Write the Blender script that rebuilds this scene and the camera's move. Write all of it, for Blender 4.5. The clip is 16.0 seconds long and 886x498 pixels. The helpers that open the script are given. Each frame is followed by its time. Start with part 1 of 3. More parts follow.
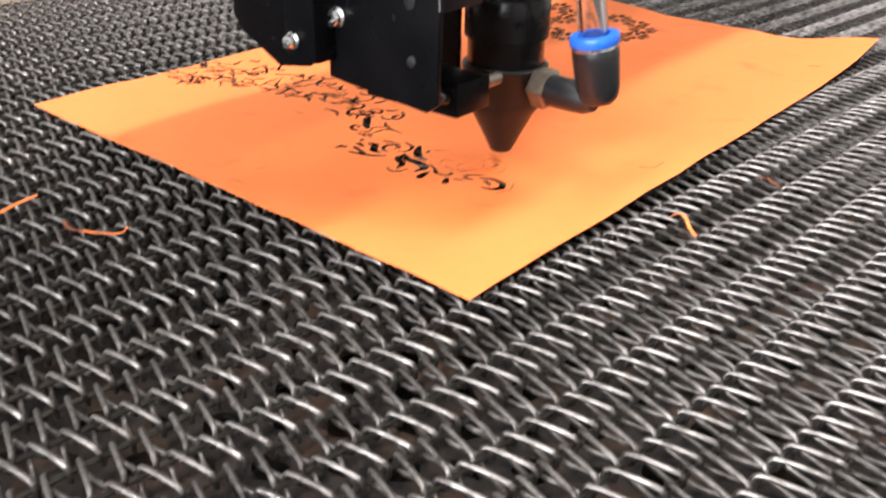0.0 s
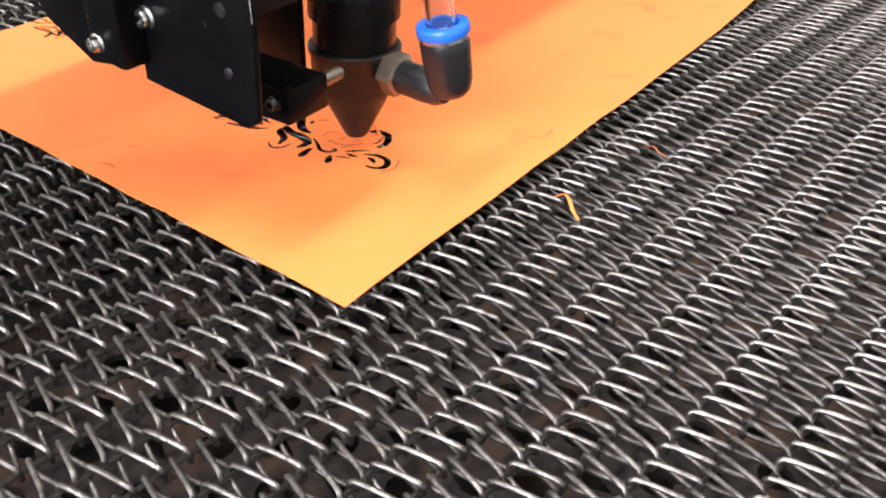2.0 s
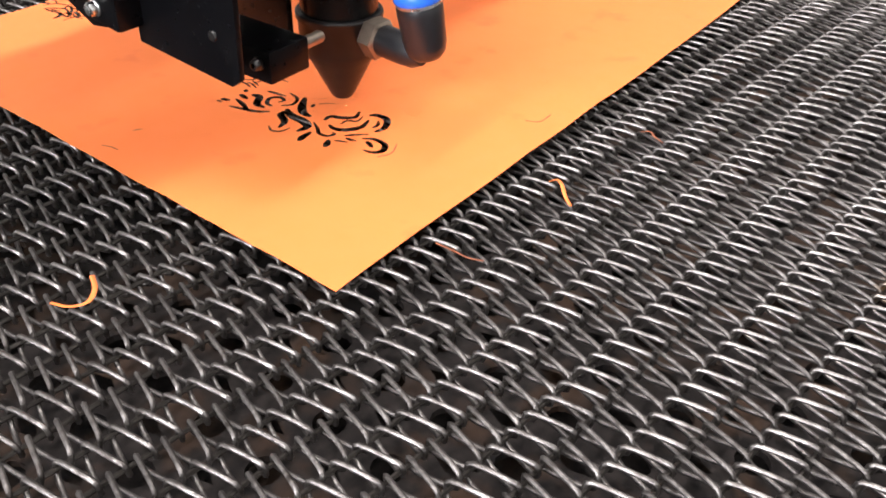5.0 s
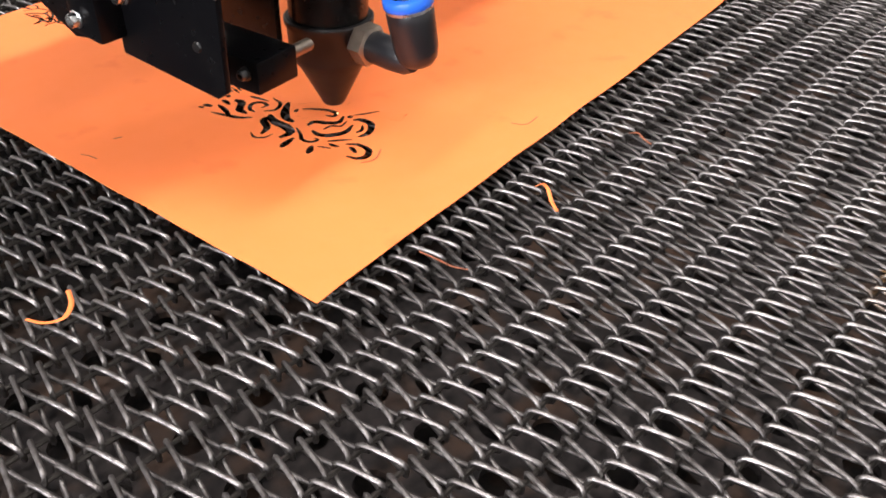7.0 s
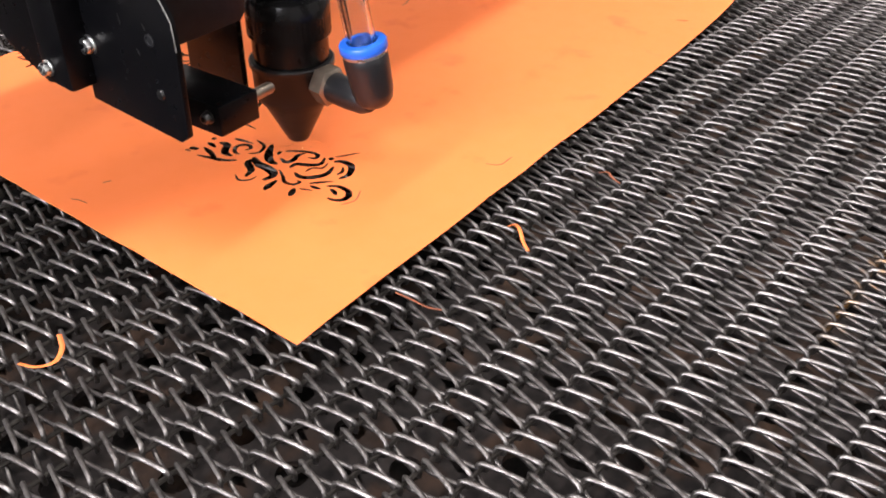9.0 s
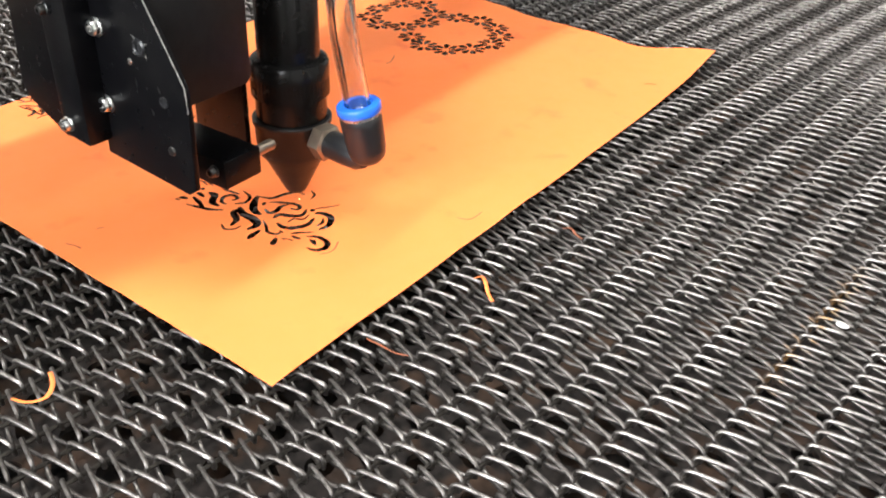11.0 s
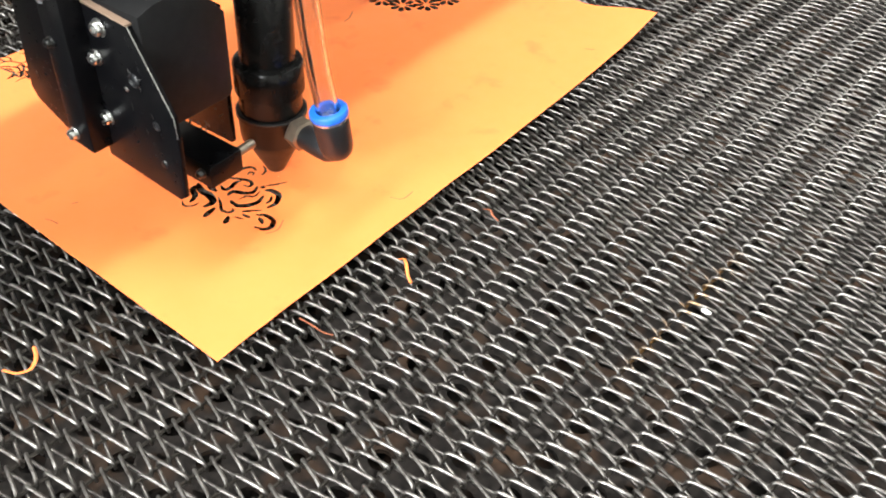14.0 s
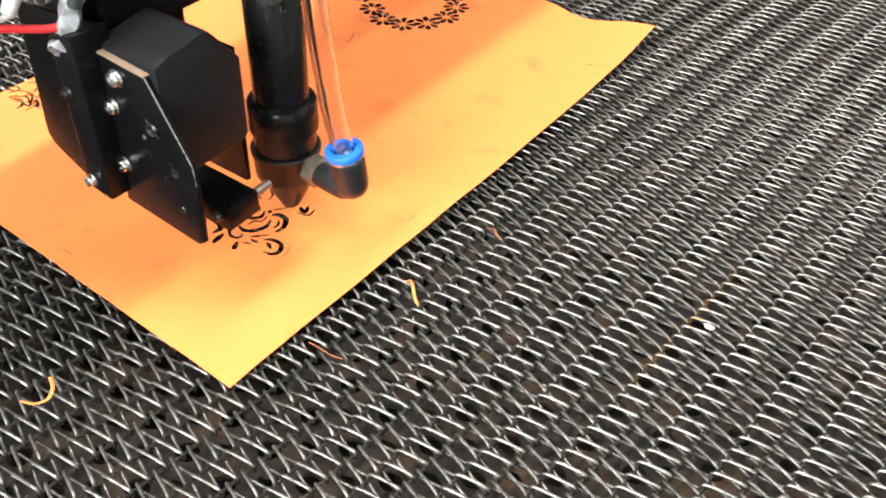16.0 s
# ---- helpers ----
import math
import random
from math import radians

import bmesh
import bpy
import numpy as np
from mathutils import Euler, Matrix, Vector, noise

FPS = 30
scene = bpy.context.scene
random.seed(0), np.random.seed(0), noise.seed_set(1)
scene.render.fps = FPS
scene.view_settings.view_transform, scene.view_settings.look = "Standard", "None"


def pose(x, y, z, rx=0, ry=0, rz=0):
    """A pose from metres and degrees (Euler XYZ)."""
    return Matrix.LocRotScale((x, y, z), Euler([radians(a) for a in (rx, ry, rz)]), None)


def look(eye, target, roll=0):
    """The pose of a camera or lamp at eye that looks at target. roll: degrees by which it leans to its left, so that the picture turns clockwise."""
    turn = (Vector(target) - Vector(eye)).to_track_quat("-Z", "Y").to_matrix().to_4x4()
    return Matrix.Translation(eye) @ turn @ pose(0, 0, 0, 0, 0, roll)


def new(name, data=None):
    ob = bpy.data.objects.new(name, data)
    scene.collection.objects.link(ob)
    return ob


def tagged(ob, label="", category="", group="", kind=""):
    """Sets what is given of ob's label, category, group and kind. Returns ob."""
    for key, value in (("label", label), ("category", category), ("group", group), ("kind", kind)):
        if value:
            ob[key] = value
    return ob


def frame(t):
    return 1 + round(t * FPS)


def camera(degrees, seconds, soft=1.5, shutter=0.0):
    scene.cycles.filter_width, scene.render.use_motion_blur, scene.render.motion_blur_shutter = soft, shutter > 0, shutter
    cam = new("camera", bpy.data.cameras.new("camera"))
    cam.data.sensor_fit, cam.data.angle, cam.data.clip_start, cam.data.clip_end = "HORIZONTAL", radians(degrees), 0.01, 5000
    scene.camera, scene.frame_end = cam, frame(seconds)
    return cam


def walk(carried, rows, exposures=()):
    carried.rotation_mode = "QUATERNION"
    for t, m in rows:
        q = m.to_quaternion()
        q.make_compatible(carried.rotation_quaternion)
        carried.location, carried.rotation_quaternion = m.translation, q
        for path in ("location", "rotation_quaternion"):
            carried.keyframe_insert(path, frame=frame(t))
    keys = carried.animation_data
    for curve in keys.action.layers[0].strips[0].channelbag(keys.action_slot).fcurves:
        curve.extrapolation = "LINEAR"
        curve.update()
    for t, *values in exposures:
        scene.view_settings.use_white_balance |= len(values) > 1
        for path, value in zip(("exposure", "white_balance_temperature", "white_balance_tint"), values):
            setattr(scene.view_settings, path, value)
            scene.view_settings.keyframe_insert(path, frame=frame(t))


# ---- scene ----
cam = camera(54.4, 16.0, soft=1.75, shutter=0.5)
PATH = [
    (0, (-0.15, -0.111, 0.112), (1.243, 0.99, -0.811), 1.0),
    (0.2, (-0.148, -0.111, 0.117), (1.266, 0.974, -0.789), 0.9),
    (0.5, (-0.142, -0.112, 0.121), (1.262, 0.962, -0.813), 0.1),
    (0.7, (-0.134, -0.112, 0.12), (1.285, 0.913, -0.848), 0.4),
    (1, (-0.126, -0.113, 0.117), (1.319, 0.851, -0.875), 1.1),
    (1.2, (-0.126, -0.112, 0.119), (1.321, 0.83, -0.891), 1.5),
    (1.5, (-0.127, -0.109, 0.124), (1.285, 0.796, -0.967), 2.2),
    (1.7, (-0.128, -0.109, 0.128), (1.264, 0.766, -1.011), 2.8),
    (2, (-0.128, -0.11, 0.134), (1.265, 0.773, -0.998), 2.7),
    (2.5, (-0.127, -0.108, 0.145), (1.217, 0.786, -1.035), 1.0),
    (2.7, (-0.125, -0.109, 0.144), (1.255, 0.729, -1.036), 2.5),
    (3, (-0.123, -0.113, 0.142), (1.254, 0.75, -1.023), 2.3),
    (3.2, (-0.124, -0.114, 0.142), (1.236, 0.771, -1.026), 2.1),
    (3.5, (-0.126, -0.115, 0.143), (1.232, 0.794, -1.01), 2.4),
    (5.8, (-0.122, -0.118, 0.139), (1.198, 0.784, -1.063), 1.9),
    (6, (-0.12, -0.118, 0.14), (1.2, 0.787, -1.061), 1.8),
    (6.5, (-0.119, -0.118, 0.14), (1.21, 0.782, -1.053), 1.9),
    (7, (-0.118, -0.118, 0.141), (1.21, 0.777, -1.057), 1.5),
    (7.5, (-0.117, -0.118, 0.143), (1.213, 0.774, -1.054), 1.2),
    (8, (-0.118, -0.12, 0.149), (1.221, 0.773, -1.038), 1.2),
    (10.3, (-0.123, -0.134, 0.161), (1.255, 0.774, -0.97), 1.7),
    (10.5, (-0.126, -0.136, 0.165), (1.257, 0.777, -0.955), 1.9),
    (11, (-0.127, -0.138, 0.167), (1.282, 0.772, -0.921), 2.8),
    (11.5, (-0.131, -0.146, 0.176), (1.314, 0.769, -0.862), 3.4),
    (12, (-0.139, -0.149, 0.182), (1.323, 0.773, -0.825), 4.5),
    (12.2, (-0.147, -0.155, 0.196), (1.309, 0.779, -0.808), 4.7),
    (12.5, (-0.155, -0.162, 0.228), (1.226, 0.763, -0.884), 4.8),
    (12.7, (-0.153, -0.161, 0.245), (1.22, 0.712, -0.918), 5.4),
    (13, (-0.145, -0.158, 0.255), (1.175, 0.653, -1.009), 4.8),
    (13.5, (-0.132, -0.154, 0.242), (1.206, 0.589, -1.045), 6.1),
    (13.7, (-0.127, -0.157, 0.235), (1.212, 0.64, -1.019), 5.2),
    (14, (-0.122, -0.164, 0.23), (1.144, 0.627, -1.1), 4.8),
    (14.2, (-0.122, -0.165, 0.234), (1.144, 0.651, -1.083), 4.3),
    (14.5, (-0.121, -0.165, 0.24), (1.129, 0.677, -1.074), 3.5),
    (15, (-0.117, -0.167, 0.237), (1.12, 0.648, -1.107), 3.4),
    (15.5, (-0.122, -0.163, 0.24), (1.129, 0.65, -1.092), 3.3),
    (16, (-0.122, -0.163, 0.239), (1.142, 0.64, -1.086), 3.3),
]

EXPOSURES = [(0, 0.5, 6500, 14), (1.5, 0.55, 6500, 15), (3.5, 0.40, 6500, 18), (6, 0.3, 6500, 17), (8, 0.16, 6500, 20), (10.5, 0.42, 6500, 14), (11, 0.60, 6500, 11), (12, 0.86, 6500, 8), (12.5, 1.25, 6500, 4),
             (13, 1.2, 6500, 4), (13.5, 0.92, 6500, 6), (14, 0.78, 6500, 7), (15, 0.74, 6500, 8), (16, 0.9, 6500, 5)]
walk(cam, [(t, look(eye, target, roll)) for t, eye, target, roll in PATH], EXPOSURES)

# ---- world and light ----
from mathutils.geometry import delaunay_2d_cdt

MM = 0.001
world = bpy.data.worlds.new("world")
scene.world = world
world.use_nodes = True
world.node_tree.nodes["Background"].inputs[0].default_value = (0.75, 0.85, 1.0, 1)
world.node_tree.nodes["Background"].inputs[1].default_value = 0.15


def area_lamp(name, eye, target, sx, sy, watts, colour):
    data = bpy.data.lights.new(name, "AREA")
    data.shape, data.size, data.size_y, data.energy, data.color = "RECTANGLE", sx, sy, watts, colour
    ob = new(name, data)
    ob.matrix_world = look(eye, target)
    return ob


CEILING = 3.0
LAMPS = [(-0.55, 0.36, 72), (2.3, -0.9, 40)]   # long narrow tube lamps: one over the gantry, one added to brighten the far belt
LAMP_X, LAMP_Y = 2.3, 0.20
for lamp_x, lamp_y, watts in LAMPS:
    area_lamp("unseen_ceiling_lamp_light", (lamp_x, lamp_y, CEILING - 0.10), (lamp_x, lamp_y, 0), LAMP_X, LAMP_Y, watts, (1.0, 0.97, 0.92))
area_lamp("window_light", (-3.4, 0.2, 1.5), (0, 0.2, 0.5), 3.6, 1.7, 308, (0.95, 0.98, 1.0))


# ---- materials ----
def streak(nodes, links, place, factor, along):
    """Keeps a stain to a band along one row of the belt: its turn in degrees, its middle, half width, and both ends in metres."""
    turn, middle, half, first, last = along
    flat = nodes.new("ShaderNodeVectorRotate")
    flat.rotation_type = "Z_AXIS"
    flat.inputs["Angle"].default_value = radians(-turn)
    links.new(place.outputs["Position"], flat.inputs["Vector"])
    axes = nodes.new("ShaderNodeSeparateXYZ")
    links.new(flat.outputs[0], axes.inputs[0])
    for axis, centre, reach in ((1, middle, half), (0, (first + last) / 2, (last - first) / 2)):
        far = nodes.new("ShaderNodeMath")
        far.operation = "SUBTRACT"
        far.inputs[1].default_value = centre
        links.new(axes.outputs[axis], far.inputs[0])
        size = nodes.new("ShaderNodeMath")
        size.operation = "ABSOLUTE"
        links.new(far.outputs[0], size.inputs[0])
        fade = nodes.new("ShaderNodeMapRange")
        fade.inputs[1].default_value, fade.inputs[2].default_value = reach, reach * 0.6
        links.new(size.outputs[0], fade.inputs[0])
        both = nodes.new("ShaderNodeMath")
        both.operation = "MULTIPLY"
        links.new(factor, both.inputs[0])
        links.new(fade.outputs[0], both.inputs[1])
        factor = both.outputs[0]
    return factor


def material(name, base, rough=0.5, metal=0.0, second=None, scale=200.0, amount=0.5, bump=0.0, bump_scale=600.0,
             vary=0.0, spec=0.5, stain=None, stain_scale=30.0, stain_at=(0.58, 0.72), rough_vary=0.1, along=None):
    m = bpy.data.materials.new(name)
    m.use_nodes = True
    nodes, links = m.node_tree.nodes, m.node_tree.links
    shader = nodes["Principled BSDF"]
    shader.inputs["Metallic"].default_value = metal
    shader.inputs["Specular IOR Level"].default_value = spec
    place = nodes.new("ShaderNodeNewGeometry")
    fine = nodes.new("ShaderNodeTexNoise")
    fine.inputs["Scale"].default_value, fine.inputs["Detail"].default_value = scale, 5.0
    coords = nodes.new("ShaderNodeTexCoord")
    links.new(coords.outputs["Object"], fine.inputs["Vector"])
    mix = nodes.new("ShaderNodeMix")
    mix.data_type = "RGBA"
    mix.inputs[6].default_value = (*base, 1)
    mix.inputs[7].default_value = (*(second or [c * 0.7 for c in base]), 1)
    ramp = nodes.new("ShaderNodeMapRange")
    ramp.inputs[1].default_value, ramp.inputs[2].default_value = 0.35, 0.7
    ramp.inputs[3].default_value, ramp.inputs[4].default_value = 0.0, amount
    links.new(fine.outputs[0], ramp.inputs[0])
    links.new(ramp.outputs[0], mix.inputs[0])
    colour = mix.outputs[2]
    if stain:
        wide = nodes.new("ShaderNodeTexNoise")
        wide.inputs["Scale"].default_value, wide.inputs["Detail"].default_value = stain_scale, 6.0
        links.new(place.outputs["Position"], wide.inputs["Vector"])
        edge = nodes.new("ShaderNodeMapRange")
        edge.inputs[1].default_value, edge.inputs[2].default_value = stain_at
        links.new(wide.outputs[0], edge.inputs[0])
        factor = edge.outputs[0]
        if along:
            factor = streak(nodes, links, place, factor, along)
        over = nodes.new("ShaderNodeMix")
        over.data_type = "RGBA"
        over.inputs[7].default_value = (*stain, 1)
        links.new(factor, over.inputs[0])
        links.new(colour, over.inputs[6])
        colour = over.outputs[2]
    if vary:
        info = nodes.new("ShaderNodeObjectInfo")
        span = nodes.new("ShaderNodeMapRange")
        span.inputs[3].default_value, span.inputs[4].default_value = 1 - vary, 1 + vary
        links.new(info.outputs["Random"], span.inputs[0])
        tone = nodes.new("ShaderNodeHueSaturation")
        links.new(span.outputs[0], tone.inputs["Value"])
        links.new(colour, tone.inputs["Color"])
        colour = tone.outputs[0]
    links.new(colour, shader.inputs["Base Color"])
    gloss = nodes.new("ShaderNodeMapRange")
    gloss.inputs[3].default_value, gloss.inputs[4].default_value = max(0.02, rough - rough_vary), min(1, rough + rough_vary)
    links.new(fine.outputs[0], gloss.inputs[0])
    links.new(gloss.outputs[0], shader.inputs["Roughness"])
    if bump:
        grain = nodes.new("ShaderNodeTexNoise")
        grain.inputs["Scale"].default_value, grain.inputs["Detail"].default_value = bump_scale, 4.0
        links.new(coords.outputs["Object"], grain.inputs["Vector"])
        relief = nodes.new("ShaderNodeBump")
        relief.inputs["Strength"].default_value, relief.inputs["Distance"].default_value = bump, 0.0004
        links.new(grain.outputs[0], relief.inputs["Height"])
        links.new(relief.outputs[0], shader.inputs["Normal"])
    return m


def glowing(name, colour, strength):
    m = bpy.data.materials.new(name)
    m.use_nodes = True
    shader = m.node_tree.nodes["Principled BSDF"]
    shader.inputs["Base Color"].default_value = (*colour, 1)
    shader.inputs["Emission Color"].default_value = (*colour, 1)
    shader.inputs["Emission Strength"].default_value = strength
    return m


def clear(name, tint, rough=0.05, ior=1.45):
    m = bpy.data.materials.new(name)
    m.use_nodes = True
    shader = m.node_tree.nodes["Principled BSDF"]
    shader.inputs["Base Color"].default_value = (*tint, 1)
    shader.inputs["Transmission Weight"].default_value = 1.0
    shader.inputs["Roughness"].default_value = rough
    shader.inputs["IOR"].default_value = ior
    return m


RUST_ROW = (-6.8, -0.1025, 0.0042, 0.096, 0.190)
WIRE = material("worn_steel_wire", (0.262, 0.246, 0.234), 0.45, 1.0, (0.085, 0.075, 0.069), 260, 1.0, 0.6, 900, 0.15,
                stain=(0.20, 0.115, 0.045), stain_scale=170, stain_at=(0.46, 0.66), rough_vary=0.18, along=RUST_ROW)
# same steel, rougher; the weaker reflection of strands leaning back is coloured in darker
DULL_DIMMED = material("dull_dimmed_steel_wire", (0.182, 0.170, 0.161), 0.55, 1.0, (0.055, 0.048, 0.044), 260, 1.0, 0.8, 900, 0.15,
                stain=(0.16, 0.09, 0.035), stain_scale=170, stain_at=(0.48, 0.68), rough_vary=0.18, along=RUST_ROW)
ROD = material("dull_steel_rod", (0.075, 0.068, 0.062), 0.5, 1.0, (0.05, 0.045, 0.04), 200, 0.8, 0.3, 700, 0.15,
               stain=(0.24, 0.13, 0.045), stain_scale=170, stain_at=(0.40, 0.58), along=RUST_ROW)
TRAY = material("sooty_steel_tray", (0.034, 0.029, 0.027), 0.8, 0.0, (0.008, 0.0075, 0.0075), 240, 1.0, 1.0, 260, spec=0.06,
                stain=(0.062, 0.038, 0.026), stain_scale=60, stain_at=(0.50, 0.70))
PAPER = material("orange_card", (0.93, 0.212, 0.052), 0.62, 0.0, (0.90, 0.205, 0.045), 120, 0.5, 0.15, 2500, spec=0.35,
                 stain=(0.80, 0.150, 0.038), stain_scale=48, stain_at=(0.60, 0.76), rough_vary=0.05)
SCRAP = material("curled_orange_offcut", (0.90, 0.22, 0.045), 0.6, 0.0, (0.75, 0.15, 0.03), 300, 0.6)
SINGED = material("singed_orange_offcut", (0.32, 0.09, 0.035), 0.7, 0.0, (0.13, 0.045, 0.025), 300, 0.8)
SCORCH = material("scorched_card_edge", (0.10, 0.035, 0.012), 0.85, 0.0, (0.05, 0.02, 0.01), 400, 0.7)
BLACK = material("black_powder_coat", (0.0032, 0.0032, 0.0038), 0.28, 0.0, (0.002, 0.002, 0.0025), 350, 0.6, spec=0.09,
                 stain=(0.007, 0.0066, 0.0066), stain_scale=60, stain_at=(0.5, 0.9), rough_vary=0.02)
# base raised above plain black to paint in the ceiling's reflection on the top
COVER = material("greyed_black_cover", (0.010, 0.010, 0.0105), 0.42, 0.0, (0.006, 0.006, 0.0065), 300, 0.7, spec=0.10)
ANODISED = material("black_anodised_metal", (0.0045, 0.0045, 0.0045), 0.25, 0.0, (0.003, 0.003, 0.003), 250, 0.6, spec=0.18)
CONE = material("dark_nozzle_metal", (0.0085, 0.0072, 0.007), 0.38, 0.0, (0.0055, 0.0045, 0.0045), 250, 0.6, spec=0.26)
BLOCK = material("grey_anodised_block", (0.032, 0.034, 0.035), 0.42, 0.2, (0.025, 0.027, 0.028), 220, 0.6, 0.15, 900)
PLASTIC = material("black_fitting_plastic", (0.008, 0.0085, 0.010), 0.38, 0.0, (0.006, 0.006, 0.007), 300, 0.5, 0.1, 1500)
BLUE = material("blue_release_ring", (0.012, 0.13, 0.68), 0.38, 0.0, (0.010, 0.10, 0.58), 300, 0.5)
BRASS = material("nickel_brass_thread", (0.30, 0.25, 0.20), 0.42, 0.9, (0.19, 0.15, 0.11), 300, 0.6)
STEEL = material("bright_screw_steel", (0.68, 0.68, 0.67), 0.28, 1.0, (0.45, 0.45, 0.44), 400, 0.5)
DARK_STEEL = material("blackened_screw_steel", (0.10, 0.10, 0.10), 0.36, 1.0, (0.05, 0.05, 0.05), 400, 0.8)
RAW = material("bare_cut_edge", (0.32, 0.22, 0.16), 0.5, 0.5, (0.30, 0.21, 0.15), 300, 0.6)
TUBE = clear("clear_hose", (0.97, 0.97, 0.96), 0.06, 1.42)
WHITE = material("white_nylon", (0.62, 0.60, 0.58), 0.45, 0.0, (0.42, 0.40, 0.39), 150, 0.6, 0.4, 400)
TAPE = material("crumpled_clear_tape", (0.24, 0.24, 0.255), 0.3, 0.0, (0.09, 0.09, 0.10), 260, 1.0, 0.8, 400)
NYLON = material("grubby_white_nylon", (0.42, 0.40, 0.39), 0.45, 0.0, (0.25, 0.24, 0.235), 250, 0.8, 0.4, 400)
RED = material("red_wire_sleeve", (0.75, 0.03, 0.04), 0.4, 0.0, (0.6, 0.02, 0.03), 300, 0.5)
RED_PAINT = material("red_machine_paint", (0.62, 0.07, 0.07), 0.4, 0.0, (0.52, 0.05, 0.05), 30, 0.6, 0.1, 300)
BEIGE = material("beige_rail_strip", (0.42, 0.33, 0.25), 0.5, 0.0, (0.33, 0.25, 0.19), 60, 0.7, 0.2, 300)
WALL = material("pale_workshop_wall", (0.62, 0.61, 0.58), 0.8, 0.0, (0.55, 0.54, 0.51), 3, 0.6, 0.2, 60)
CEIL = material("white_ceiling_paint", (0.78, 0.78, 0.76), 0.8, 0.0, (0.72, 0.72, 0.70), 3, 0.6, 0.2, 60)
FLOOR = material("grey_workshop_floor", (0.25, 0.25, 0.24), 0.6, 0.0, (0.18, 0.18, 0.17), 4, 0.7, 0.2, 60)
EMBER = glowing("glowing_burn_point", (1.0, 0.72, 0.34), 3.0)
DIFFUSER = glowing("lit_lamp_diffuser", (1.0, 0.97, 0.92), 3.0)
SKYLIT = glowing("bright_window_view", (0.93, 0.97, 1.0), 2.0)


# ---- mesh helpers ----
def mesh_of(name, bm, mat, smooth=True):
    data = bpy.data.meshes.new(name)
    bm.normal_update()
    bm.to_mesh(data)
    bm.free()
    data.materials.append(mat)
    if smooth:
        for face in data.polygons:
            face.use_smooth = True
        data.set_sharp_from_angle(angle=radians(38))
    return data


def part(name, bm, mat, parent=None, label="", smooth=True):
    ob = new(name, mesh_of(name, bm, mat, smooth))
    if parent:
        ob.parent = parent
    if label:
        ob["label"] = label
    return ob


def join(*pieces):
    bm = bmesh.new()
    for piece in pieces:
        data = bpy.data.meshes.new("tmp")
        piece.to_mesh(data)
        piece.free()
        bm.from_mesh(data)
        bpy.data.meshes.remove(data)
    return bm


def box(x0, x1, y0, y1, z0, z1, bevel=0.0, unit=MM):
    bm = bmesh.new()
    bmesh.ops.create_cube(bm, size=1)
    bmesh.ops.transform(bm, verts=bm.verts, matrix=Matrix.LocRotScale(
        Vector(((x0 + x1) / 2, (y0 + y1) / 2, (z0 + z1) / 2)) * unit, None, Vector((x1 - x0, y1 - y0, z1 - z0)) * unit))
    if bevel:
        bmesh.ops.bevel(bm, geom=bm.edges[:], offset=bevel * unit, segments=2, affect="EDGES", profile=0.6)
    return bm


def prism(points, axis, low, high, bevel=0.0):
    """An outline in mm drawn through along an axis: for x the points are (y, z), for y (x, z), for z (x, y)."""
    bm = bmesh.new()
    def at(a, b, c):
        return Vector({"x": (c, a, b), "y": (a, c, b), "z": (a, b, c)}[axis]) * MM
    ends = [[bm.verts.new(at(a, b, c)) for a, b in points] for c in (low, high)]
    bm.faces.new(ends[0])
    bm.faces.new(ends[1][::-1])
    for k in range(len(points)):
        n = (k + 1) % len(points)
        bm.faces.new((ends[0][n], ends[0][k], ends[1][k], ends[1][n]))
    bmesh.ops.recalc_face_normals(bm, faces=bm.faces)
    if bevel:
        bmesh.ops.bevel(bm, geom=bm.edges[:], offset=bevel * MM, segments=2, affect="EDGES", profile=0.6)
    return bm


def lathe(profile, m=Matrix(), sides=40, teeth=0, tooth=0.0, closed=False):
    """Rings of (radius, height) in mm turned about the z axis of m."""
    bm = bmesh.new()
    rings = []
    for r, z in profile:
        ring = []
        for k in range(sides):
            a = 2 * math.pi * k / sides
            rr = r * (1 - tooth * (k % 2)) if teeth and z in teeth else r
            ring.append(bm.verts.new(m @ Vector((rr * math.cos(a) * MM, rr * math.sin(a) * MM, z * MM))))
        rings.append(ring)
    for low, high in zip(rings, rings[1:]):
        for k in range(sides):
            n = (k + 1) % sides
            bm.faces.new((low[k], low[n], high[n], high[k]))
    if closed:
        low, high = rings[-1], rings[0]
        for k in range(sides):
            n = (k + 1) % sides
            bm.faces.new((low[k], low[n], high[n], high[k]))
    else:
        bm.faces.new(rings[0][::-1])
        bm.faces.new(rings[-1])
    bmesh.ops.recalc_face_normals(bm, faces=bm.faces)
    return bm


def toward(place, direction):
    """A frame at a place in mm whose z axis points in a direction."""
    return Matrix.Translation(Vector(place) * MM) @ Vector(direction).to_track_quat("Z", "Y").to_matrix().to_4x4()


